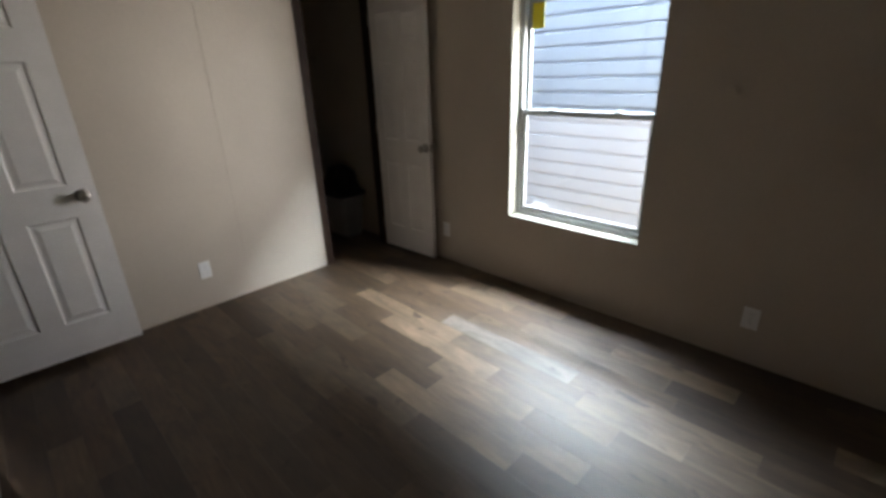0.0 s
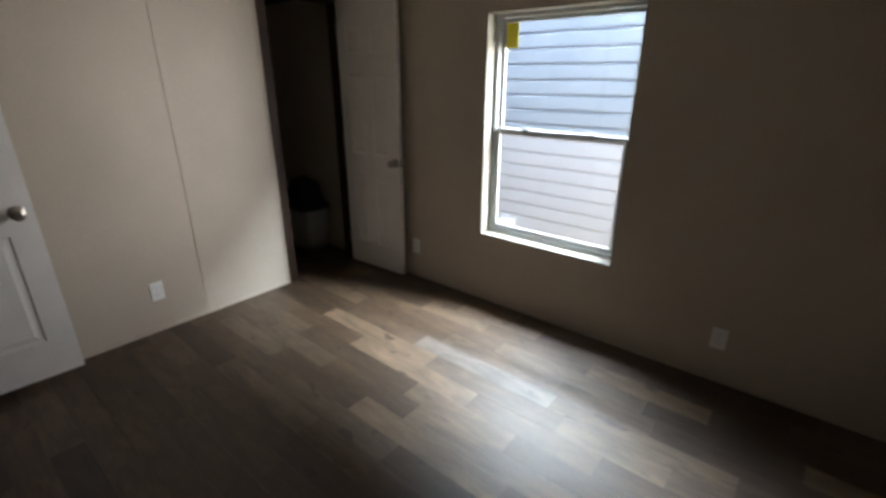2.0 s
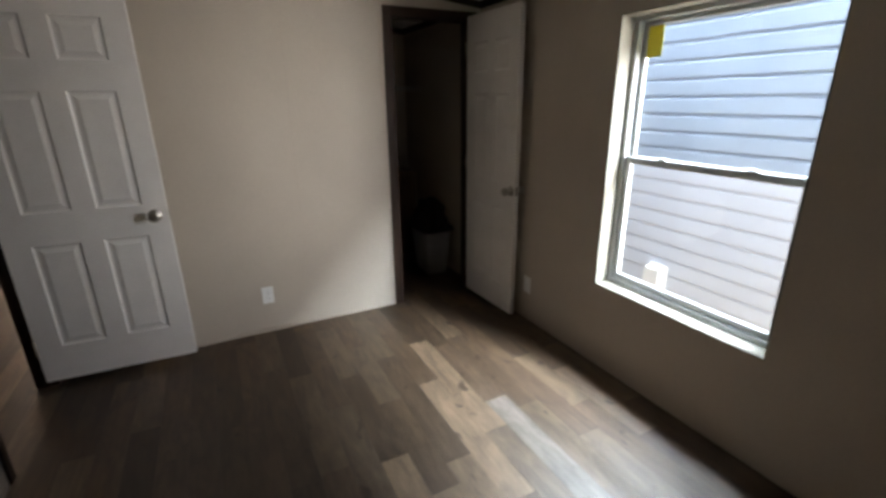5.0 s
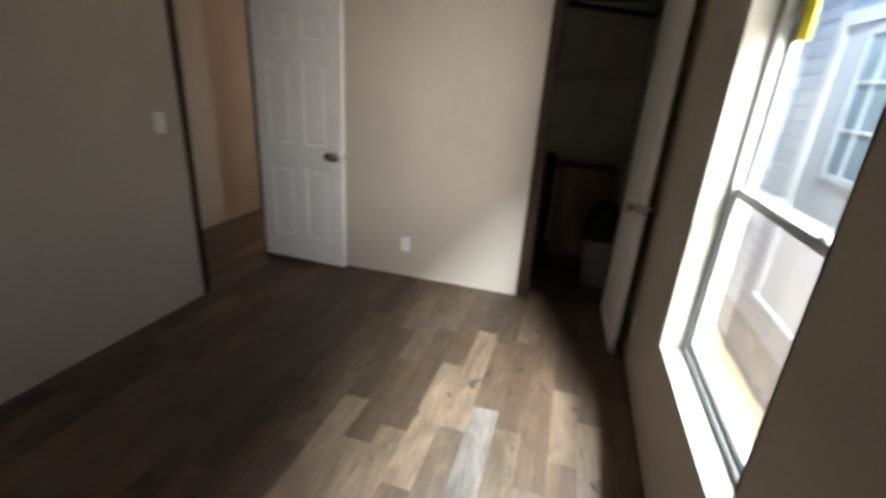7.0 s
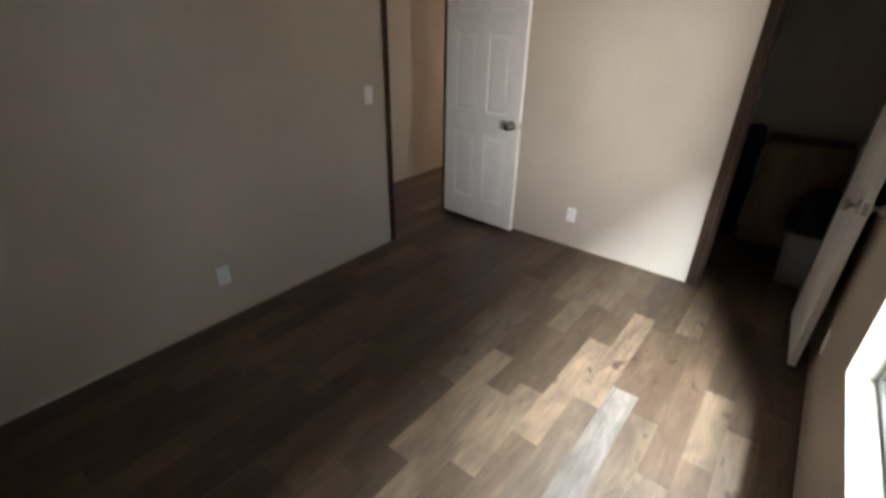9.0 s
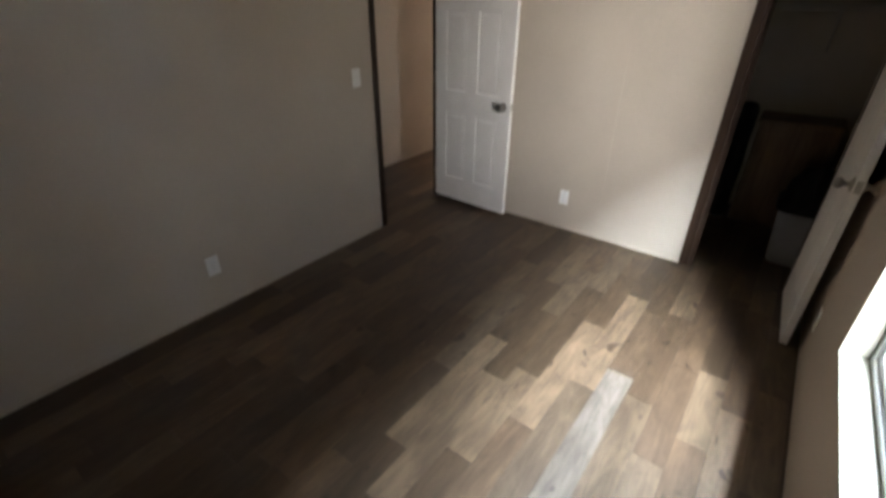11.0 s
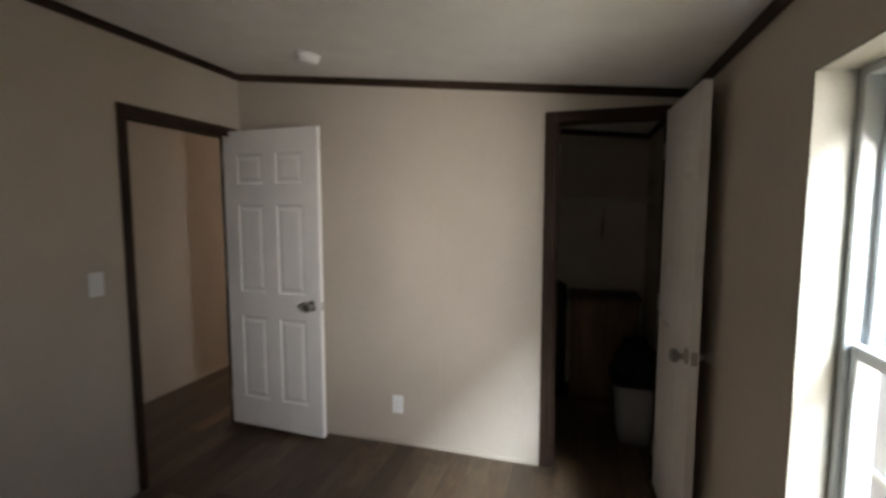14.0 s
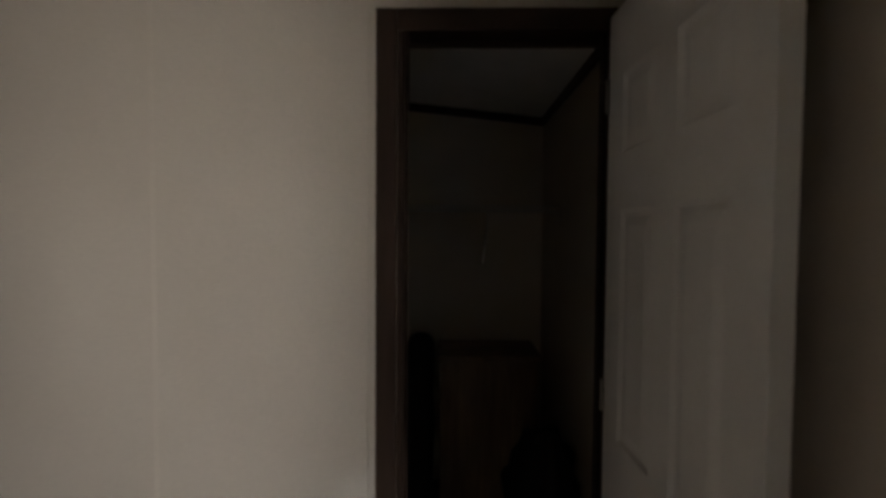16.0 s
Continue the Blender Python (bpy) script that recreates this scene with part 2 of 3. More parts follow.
M_SHADE = plain("frosted_glass", (0.8, 0.78, 0.74), 0.3, vary=0.03)
M_LINER = plain("far_wall_paint", (0.62, 0.55, 0.46), 0.7, vary=0.05)


# ---------------------------------------------------------------- mesh helpers
def box(bm, x0, y0, z0, x1, y1, z1, bev=0.0, seg=1):
    b = bmesh.new()
    vs = [b.verts.new((x, y, z)) for x in (x0, x1) for y in (y0, y1) for z in (z0, z1)]
    for f in ((0, 1, 3, 2), (4, 6, 7, 5), (0, 4, 5, 1), (2, 3, 7, 6), (0, 2, 6, 4), (1, 5, 7, 3)):
        b.faces.new([vs[i] for i in f])
    bmesh.ops.recalc_face_normals(b, faces=b.faces)
    if bev:
        bmesh.ops.bevel(b, geom=b.edges[:], offset=bev, segments=seg, affect="EDGES", profile=0.5)
    join(bm, b)
    return bm


def join(bm, other, m=None):
    if m is not None:
        other.transform(m)
    me = bpy.data.meshes.new("tmp")
    other.to_mesh(me)
    other.free()
    bm.from_mesh(me)
    bpy.data.meshes.remove(me)
    return bm


def lathe(bm, prof, m, n=20):
    """Turns (radius, height) pairs round z."""
    b = bmesh.new()
    rings = []
    for r, h in prof:
        rings.append([b.verts.new((r * math.cos(2 * math.pi * i / n), r * math.sin(2 * math.pi * i / n), h)) for i in range(n)])
    for p, q in zip(rings, rings[1:]):
        for i in range(n):
            b.faces.new((p[i], p[(i + 1) % n], q[(i + 1) % n], q[i]))
    b.faces.new(rings[0][::-1])
    b.faces.new(rings[-1])
    bmesh.ops.recalc_face_normals(b, faces=b.faces)
    for f in b.faces:
        f.smooth = len(f.verts) == 4
    return join(bm, b, m)


def mesh_of(name, bm, material):
    me = bpy.data.meshes.new(name)
    bm.to_mesh(me)
    bm.free()
    me.materials.append(material)
    return me


def solid(name, bm, material, label="", category="", kind="", group=""):
    return tagged(new(name, mesh_of(name, bm, material)), label, category, group, kind)


def part(name, bm, material, parent, label=""):
    ob = new(name, mesh_of(name, bm, material))
    ob.parent = parent
    if label:
        ob["label"] = label
    return ob


def empty(name, at, label, category, group="", kind="", turn=0.0):
    ob = new(name)
    ob.matrix_world = pose(*at, 0, 0, turn)
    return tagged(ob, label, category, group, kind)


def prism_x(bm, pts, y0, y1):
    """A slab between y0 and y1 with an outline of (x, z) points."""
    a = [bm.verts.new((x, y0, z)) for x, z in pts]
    b = [bm.verts.new((x, y1, z)) for x, z in pts]
    n = len(pts)
    fs = [bm.faces.new(a), bm.faces.new(b[::-1])]
    for i in range(n):
        fs.append(bm.faces.new((a[i], b[i], b[(i + 1) % n], a[(i + 1) % n])))
    bmesh.ops.recalc_face_normals(bm, faces=fs)
    return bm


# ---------------------------------------------------------------- structure
# openings: hall door (y), closet door (x), window (y, z)
HD0, HD1, DH = 2.387, 3.135, 2.005
CD0, CD1 = 1.898, 2.475
WY0, WY1, WZ0, WZ1 = 1.05, 1.947, 0.485, 1.836

bm = bmesh.new()
box(bm, -4.0, SY - 0.1, -0.12, OX, LY + 0.1, -0.004)
floor = solid("floor", bm, M_SUB, "dark brown wood-look plank floor", "floor", "structure")

bm = bmesh.new()
x0, x1 = WX - TH, OX
prism_x(bm, [(-4.0, ceil_z(x0)), (x0, ceil_z(x0)), (x1, ceil_z(x1)), (x1, ceil_z(x1) + 0.08), (x0, ceil_z(x0) + 0.08), (-4.0, ceil_z(x0) + 0.08)], SY - 0.1, LY + 0.1)
solid("ceiling", bm, M_CEIL, "white textured sloping ceiling", "ceiling", "structure")

# unseen roof, its small overhang set to let sky into the gap
bm = bmesh.new()
prism_x(bm, [(-4.2, 2.56), (x0, 2.66), (OX + 0.04, 2.24), (OX + 0.04, 2.29), (x0, 2.74), (-4.2, 2.66)], SY - 0.3, LY + 0.3)
solid("roof", bm, M_SHINGLE, "grey shingle roof of the home", "roof", "structure")

# wall with the hall door
bm = bmesh.new()
zc = ceil_z(WX) + 0.01
box(bm, WX - TH, SY, 0, WX, HD0, zc)
box(bm, WX - TH, HD0, DH, WX, HD1, zc)
box(bm, WX - TH, HD1, 0, WX, NY, zc)
solid("wall_west", bm, M_WALL, "taupe vinyl-faced bedroom wall", "wall", "structure")

# wall with the closet door
bm = bmesh.new()
prism_x(bm, [(WX - TH, 0), (CD0, 0), (CD0, ceil_z(CD0) + 0.01), (WX - TH, ceil_z(WX - TH) + 0.01)], NY, NY + TH)
prism_x(bm, [(CD0, DH), (CD1, DH), (CD1, ceil_z(CD1) + 0.01), (CD0, ceil_z(CD0) + 0.01)], NY, NY + TH)
prism_x(bm, [(CD1, 0), (EX, 0), (EX, ceil_z(EX) + 0.01), (CD1, ceil_z(CD1) + 0.01)], NY, NY + TH)
solid("wall_north", bm, M_WALL, "taupe vinyl-faced wall with panel seams", "wall", "structure")

# window wall
bm = bmesh.new()
zc = ceil_z(EX) + 0.02
box(bm, EX, SY, -0.004, OX, WY0, zc)
box(bm, EX, WY1, -0.004, OX, LY, zc)
box(bm, EX, WY0, -0.004, OX, WY1, WZ0)
box(bm, EX, WY0, WZ1, OX, WY1, zc)
solid("wall_east", bm, M_WALL, "taupe outer wall round the window", "wall", "structure")

# unseen dark lapped skin, added to soak up lamp light on the outer face
bm = bmesh.new()
z = -0.08
while z < 2.15:
    for ya, yb in ((SY - 0.1, WY0), (WY1, LY + 0.1)) if WZ0 - 0.16 < z < WZ1 else ((SY - 0.1, LY + 0.1),):
        prism_x(bm, [(OX, z), (OX + 0.014, z), (OX + 0.004, z + 0.158), (OX, z + 0.158)], ya, yb)
    z += 0.16
solid("outer_absorber", bm, M_ABSORBER, "added dark lapped skin on the unseen outer wall", "siding", "structure")

bm = bmesh.new()
prism_x(bm, [(-4.0, 0), (OX, 0), (OX, ceil_z(OX)), (x0, ceil_z(x0) + 0.01), (-4.0, ceil_z(x0) + 0.01)], SY - 0.1, SY)
solid("wall_south", bm, M_WALL, "plain taupe wall closing the bedroom", "wall", "structure")

# closet
bm = bmesh.new()
prism_x(bm, [(WX, 0), (EX, 0), (EX, ceil_z(EX) + 0.01), (WX, ceil_z(WX) + 0.01)], CY, CY + TH)
solid("wall_closet_back", bm, M_WALL, "taupe back wall of the dark closet", "wall", "structure")
# unseen side wall, placed far left so the closet comes out darker
bm = bmesh.new()
prism_x(bm, [(0.2, 0), (0.3, 0), (0.3, ceil_z(0.3) + 0.01), (0.2, ceil_z(0.2) + 0.01)], NY + TH, CY)
solid("wall_closet_side", bm, M_WALL, "taupe unseen closet wall set far left to darken the closet", "wall", "structure")

# hall and the bright room at its end
zc = ceil_z(-1) + 0.01
bm = bmesh.new()
box(bm, HX - TH, SY, 0, HX, 5.6, zc)
solid("wall_hall", bm, M_WALL, "taupe hall wall opposite the bedroom door", "wall", "structure")
bm = bmesh.new()
box(bm, WX - TH, NY + TH, 0, WX, 5.6, zc)
solid("wall_hall_inner", bm, M_WALL, "taupe hall wall beside the closet", "wall", "structure")
bm = bmesh.new()
prism_x(bm, [(-4.0, 0), (EX, 0), (EX, ceil_z(EX)), (x0, zc), (-4.0, zc)], LY, LY + 0.1)
solid("wall_living_end", bm, M_LINER, "pale end wall of the far room", "wall", "structure")
bm = bmesh.new()
box(bm, -4.0, 5.6, 0, HX, 5.7, zc)
solid("wall_living_side", bm, M_LINER, "pale wall beside the hall end", "wall", "structure")
# unseen wall; its window opening is made up to go with the hall lamp
bm = bmesh.new()
box(bm, -3.7, 5.7, 0, -3.6, LY, 0.8)
box(bm, -3.7, 5.7, 2.1, -3.6, LY, zc)
box(bm, -3.7, 5.7, 0.8, -3.6, 6.3, 2.1)
box(bm, -3.7, 8.1, 0.8, -3.6, LY, 2.1)
solid("wall_living_opening", bm, M_LINER, "pale out-of-view wall with an opening for the added lamp", "wall", "structure")


bm = bmesh.new()
box(bm, -3.6, 5.5, -0.002, EX, LY, 0.004)
solid("floor_living", bm, M_CREAM, "pale cream vinyl floor of the far room", "floor", "structure")

# casings and jambs of dark wood
def casing(name, along, a0, a1, face, side, depth, w, label):
    """along: 'x' or 'y'; face: the wall's face; side: which way it looks; depth: the wall's thickness."""
    th = empty(name, (0, 0, 0), label, "door frame", kind="structure")
    t = 0.012

    def bx(n, a, b, c, d, e, f, mat):
        q = bmesh.new()
        if along == "x":
            box(q, a, min(c, d), e, b, max(c, d), f, 0.003)
        else:
            box(q, min(c, d), a, e, max(c, d), b, f, 0.003)
        part(n, q, mat, th)
    long = M_TRIM_X if along == "x" else M_TRIM_Y
    f1 = face + side * t
    right = a1 + w
    bx("casing_upright", a0 - w, a0, face, f1, 0, DH + 0.028, M_TRIM)
    bx("casing_upright", a1, right, face, f1, 0, DH + 0.028, M_TRIM)
    bx("casing_head", a0 + 0.0005, a1 - 0.0005, face, f1, DH - 0.032, DH + 0.028, long)
    back = face - side * depth
    b1 = back - side * t
    bx("casing_upright", a0 - w, a0, back, b1, 0, DH + 0.028, M_TRIM)
    bx("casing_upright", a1, right, back, b1, 0, DH + 0.028, M_TRIM)
    bx("casing_head", a0 + 0.0005, a1 - 0.0005, back, b1, DH - 0.032, DH + 0.028, long)
    bx("jamb", a0, a0 + 0.016, face, back, 0, DH - 0.001, M_TRIM)
    bx("jamb", a1 - 0.016, a1, face, back, 0, DH - 0.001, M_TRIM)
    bx("jamb_head", a0 + 0.0165, a1 - 0.0165, face, back, DH - 0.017, DH - 0.001, long)
    mid = (face + back) / 2
    bx("door_stop", a0 + 0.0165, a0 + 0.026, mid - 0.016, mid + 0.016, 0, DH - 0.018, M_TRIM)
    bx("door_stop", a1 - 0.026, a1 - 0.0165, mid - 0.016, mid + 0.016, 0, DH - 0.018, M_TRIM)
    return th


casing("door_frame_hall", "y", HD0, HD1, WX, 1, TH, 0.044, "dark espresso wooden frame of the hall door")
casing("door_frame_closet", "x", CD0, CD1, NY, -1, TH, 0.055, "dark espresso wooden frame of the closet door")


q = bmesh.new()
box(q, WX - 0.062, HD0 + 0.0255, 0.86, WX - 0.030, HD0 + 0.0275, 0.93, 0.0006)
solid("strike_plate", q, M_NICKEL, "small nickel strike plate on the door jamb", "strike plate")

# ceiling trim, dark strips following the slope
def strip(name, p, q, depth_dir, label):
    """A strip under the ceiling from p to q (x, y); depth_dir points into the room."""
    b = bmesh.new()
    h, d = 0.046, 0.014
    vs = []
    for x, y in (p, q):
        z = ceil_z(x) + 0.002
        for dx, dz in ((0, 0), (0, -h), (d * 0.7, -h), (d, -h * 0.8), (d, 0)):
            vs.append(b.verts.new((x + depth_dir[0] * dx, y + depth_dir[1] * dx, z + dz)))
    n = 5
    for i in range(n):
        j = (i + 1) % n
        b.faces.new((vs[i], vs[j], vs[n + j], vs[n + i]))
    b.faces.new(vs[:n])
    b.faces.new(vs[n:][::-1])
    bmesh.ops.recalc_face_normals(b, faces=b.faces)
    return solid(name, b, M_TRIM_X if p[1] == q[1] else M_TRIM_Y, label, "trim", "structure")


strip("trim_north", (WX, NY), (EX, NY), (0, -1), "dark brown crown strip along the wall top")
strip("trim_west", (WX, SY), (WX, NY - 0.015), (1, 0), "dark brown crown strip along the wall top")
strip("trim_east", (EX, SY), (EX, NY - 0.015), (-1, 0), "dark brown crown strip along the wall top")
strip("trim_closet_back", (0.3, CY), (EX, CY), (0, -1), "dark brown crown strip in the closet")
strip("trim_closet_east", (EX, NY + TH), (EX, CY - 0.015), (-1, 0), "dark brown crown strip in the closet")


# low base strips in the wall's colour, and the joint batten
def baseboard(name, x0, y0, x1, y1):
    q = bmesh.new()
    box(q, x0, y0, -0.001, x1, y1, 0.022, 0.003)
    solid(name, q, M_WALL, "low taupe shoe strip at the wall foot", "baseboard", "structure")


baseboard("baseboard_north", WX, NY - 0.008, CD0 - 0.0755, NY)
baseboard("baseboard_west", WX, SY, WX + 0.008, HD0 - 0.064)
baseboard("baseboard_hall", HX, SY, HX + 0.008, 5.6)
q = bmesh.new()
prism_x(q, [(1.224, 0.024), (1.238, 0.024), (1.238, ceil_z(1.231) - 0.047), (1.224, ceil_z(1.231) - 0.047)], NY - 0.003, NY)
solid("wall_batten", q, M_WALL, "narrow taupe batten over the wall panel joint", "trim", "structure")
q = bmesh.new()
box(q, 1.823, NY - 0.006, 0.0, 1.8425, NY, DH + 0.02, 0.002)
solid("edge_bead", q, M_WALL, "thin taupe edge bead beside the closet frame", "trim", "structure")


# ---------------------------------------------------------------- doors
def six_panel_door(name, width, height, at, turn, label, knob_x, hinge_x):
    """A moulded six-panel door. Its hinge edge is at x = 0, it runs to x = width, faces -y and +y, base at z = 0."""
    th = empty(name, at, label, "door", kind="structure", turn=turn)
    H, T, R = height, 0.035, 0.007
    st, mu = 0.108 * width / 0.71, 0.098 * width / 0.71
    pw = (width - 2 * st - mu) / 2
    xs = [(st, st + pw), (st + pw + mu, width - st)]
    zs = [(0.195, 0.75), (0.915, 1.485), (1.62, 1.81)]
    b = bmesh.new()
    box(b, 0, -T / 2 + R, 0, width, T / 2 - R, H)
    for s in (-1, 1):
        y0, y1 = (-T / 2, -T / 2 + R) if s < 0 else (T / 2 - R, T / 2)
        xe = [0, xs[0][0], xs[0][1], xs[1][0], xs[1][1], width]
        ze = [0, *[v for z in zs for v in z], H]
        for i in range(5):
            for j in range(7):
                if i in (1, 3) and j in (1, 3, 5):
                    continue
                box(b, xe[i], y0, ze[j], xe[i + 1], y1, ze[j + 1])
    bmesh.ops.remove_doubles(b, verts=b.verts, dist=0.0001)
    part("slab", b, M_DOOR, th)
    for s in (-1, 1):
        for xa, xb in xs:
            for za, zb in zs:
                q = bmesh.new()
                y_in = s * (T / 2 - R - 0.0005)
                rings = []
                for ins, y in ((0.0, s * T / 2 - s * 0.0006), (0.010, y_in + s * 0.0012), (0.020, y_in + s * 0.0012), (0.040, s * (T / 2 - 0.0015))):
                    rings.append([q.verts.new(p) for p in ((xa + ins, y, za + ins), (xb - ins, y, za + ins), (xb - ins, y, zb - ins), (xa + ins, y, zb - ins))])
                for p, r in zip(rings, rings[1:]):
                    for i in range(4):
                        q.faces.new((p[i], p[(i + 1) % 4], r[(i + 1) % 4], r[i]))
                q.faces.new(rings[-1])
                bmesh.ops.recalc_face_normals(q, faces=q.faces)
                q.faces.ensure_lookup_table()
                if q.faces[-1].normal.y * s < 0:
                    bmesh.ops.reverse_faces(q, faces=q.faces)
                part("panel", q, M_DOOR, th)
    kz = 0.897 - at[2]
    prof = [(0.033, 0.0), (0.033, 0.004), (0.029, 0.007), (0.013, 0.010), (0.011, 0.026), (0.016, 0.032), (0.025, 0.040), (0.028, 0.050), (0.026, 0.060), (0.018, 0.066), (0.006, 0.068)]
    for s in (-1, 1):
        q = bmesh.new()
        lathe(q, prof, pose(knob_x, s * T / 2, kz, 90 if s < 0 else -90))
        part("knob", q, M_NICKEL, th, "round brushed nickel knob")
    q = bmesh.new()
    box(q, width - 0.001, -0.012, kz - 0.028, width + 0.0015, 0.012, kz + 0.028, 0.0006)
    box(q, width + 0.001, -0.008, kz - 0.009, width + 0.008, 0.006, kz + 0.009, 0.002)
    part("latch", q, M_NICKEL, th, "nickel latch plate")
    for hz in (0.2, 1.0, 1.78):
        q = bmesh.new()
        lathe(q, [(0.006, -0.042), (0.006, 0.042)], pose(hinge_x, -T / 2 - 0.004, hz), 10)
        part("hinge", q, M_NICKEL, th)
    return th


six_panel_door("door_hall", 0.722, 1.96, (-0.214, 3.103, 0.045), -2.6, "white six-panel door standing open against the taupe wall", 0.661, 0.0)
six_panel_door("door_closet", 0.577, 1.98, (2.468, 3.19, 0.02), -87.6, "white six-panel closet door standing open beside the window", 0.54, 0.0)


# ---------------------------------------------------------------- window
def window():
    th = empty("window_1", (0, 0, 0), "white vinyl single-hung window with two sashes", "window", kind="structure")
    fx = EX + 0.085                                   # inner face of the frame
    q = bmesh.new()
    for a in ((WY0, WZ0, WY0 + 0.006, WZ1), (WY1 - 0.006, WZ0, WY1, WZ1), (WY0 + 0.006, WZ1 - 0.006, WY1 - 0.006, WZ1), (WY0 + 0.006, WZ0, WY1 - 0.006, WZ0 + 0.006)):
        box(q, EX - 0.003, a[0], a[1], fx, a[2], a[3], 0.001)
    part("window_return", q, M_REVEAL, th, "window return painted darker than white")
    y0, y1, z0, z1 = WY0 + 0.006, WY1 - 0.006, WZ0 + 0.006, WZ1 - 0.006

    def ring(name, xa, xb, ya, yb, za, zb, w, wb, wt, lab=""):
        r = bmesh.new()
        box(r, xa, ya, za, xb, ya + w, zb, 0.003)
        box(r, xa, yb - w, za, xb, yb, zb, 0.003)
        box(r, xa, ya + w, za, xb, yb - w, za + wb, 0.003)
        box(r, xa, ya + w, zb - wt, xb, yb - w, zb, 0.003)
        return part(name, r, M_VINYL, th, lab)
    ring("window_frame", fx, fx + 0.075, y0, y1, z0, z1, 0.024, 0.028, 0.022)
    zm = 1.165
    lo = ring("lower_sash", fx + 0.012, fx + 0.034, y0 + 0.0245, y1 - 0.0245, z0 + 0.0285, zm + 0.018, 0.026, 0.03, 0.036, "white lower sash with meeting rail")
    up = ring("upper_sash", fx + 0.040, fx + 0.062, y0 + 0.0245, y1 - 0.0245, zm - 0.012, z1 - 0.0225, 0.022, 0.03, 0.022)
    for s, xx, za, zb in ((lo, fx + 0.022, z0 + 0.055, zm - 0.015), (up, fx + 0.050, zm + 0.015, z1 - 0.042)):
        r = bmesh.new()
        box(r, xx, y0 + 0.045, za, xx + 0.003, y1 - 0.045, zb)
        p = part("pane", r, M_GLASS, s, "clear glass pane")
        p.visible_shadow = False
    r = bmesh.new()
    box(r, fx + 0.068, y0 + 0.026, z0 + 0.03, fx + 0.0685, y1 - 0.026, zm)
    p = part("insect_screen", r, M_SCREEN, th, "fine insect screen tinted for a warm haze")
    p.visible_shadow = False
    for yy in (WY0 + 0.24, WY1 - 0.24):
        r = bmesh.new()
        box(r, fx + 0.013, yy - 0.022, zm + 0.018, fx + 0.034, yy + 0.022, zm + 0.023, 0.002)
        lathe(r, [(0.008, 0), (0.008, 0.004), (0.006, 0.006)], pose(fx + 0.024, yy, zm + 0.0225), 12)
        box(r, fx + 0.015, yy - 0.004, zm + 0.026, fx + 0.028, yy + 0.022, zm + 0.030, 0.001)
        part("sash_lock", r, M_VINYL, lo, "white sash lock")
    r = bmesh.new()
    box(r, fx + 0.046, 1.812, 1.648, fx + 0.0465, 1.906, 1.808)
    solid("window_sticker", r, M_YELLOW, "bright yellow paper sticker on the upper pane", "sticker")
    return th


window()


# ---------------------------------------------------------------- fittings
def outlet(at, turn, label, switch=False):
    """A cover plate whose back lies on the wall; it faces -y before the turn."""
    th = empty("light_switch" if switch else "wall_outlet", at, label, "switch" if switch else "outlet", "" if switch else "wall outlets", turn=turn)
    q = bmesh.new()
    box(q, -0.036, -0.006, -0.058, 0.036, 0, 0.058, 0.003, 2)
    part("cover_plate", q, M_PLATE, th)
    if switch:
        q = bmesh.new()
        box(q, -0.0165, -0.0085, -0.033, 0.0165, -0.0055, 0.033, 0.0015)
        part("rocker", q, M_PLATE, th)
    else:
        for dz in (-0.021, 0.021):
            q = bmesh.new()
            box(q, -0.0165, -0.008, dz - 0.0145, 0.0165, -0.0055, dz + 0.0145, 0.002)
            s = part("socket", q, M_PLATE, th)
            for dx in (-0.0065, 0.0065):
                q = bmesh.new()
                box(q, dx - 0.001, -0.0083, dz - 0.003, dx + 0.001, -0.0078, dz + 0.006)
                part("slot", q, M_SLOT, s)
    q = bmesh.new()
    lathe(q, [(0.003, 0), (0.003, 0.001), (0.002, 0.0016)], pose(0, -0.006, 0, 90), 8)
    part("screw", q, M_NICKEL, th)
    return th


outlet((0.955, NY, 0.262), 0, "white duplex outlet low on the seamed taupe wall")
outlet((WX, 1.0, 0.278), 90, "white duplex outlet on the hall-side wall")
outlet((EX, 2.545, 0.256), -90, "white duplex outlet beside the closet door")
outlet((EX, 0.465, 0.25), -90, "white duplex outlet under the dark window wall")
outlet((WX, 2.192, 1.144), 90, "white rocker light switch beside the hall door", True)


def smoke_detector():
    x, y = 0.64, 2.77
    th = empty("smoke_detector", (x, y, ceil_z(x)), "round white smoke detector on the ceiling", "smoke detector")
    tilt = pose(0, 0, 0, 180, math.degrees(math.atan(0.109)), 0)
    q = bmesh.new()
    lathe(q, [(0.066, -0.002), (0.066, 0.010), (0.062, 0.012)], tilt, 28)
    part("base", q, M_PLATE, th)
    q = bmesh.new()
    lathe(q, [(0.058, 0.012), (0.060, 0.022), (0.052, 0.036), (0.040, 0.042), (0.012, 0.044)], tilt, 28)
    part("cover", q, M_PLATE, th)


smoke_detector()


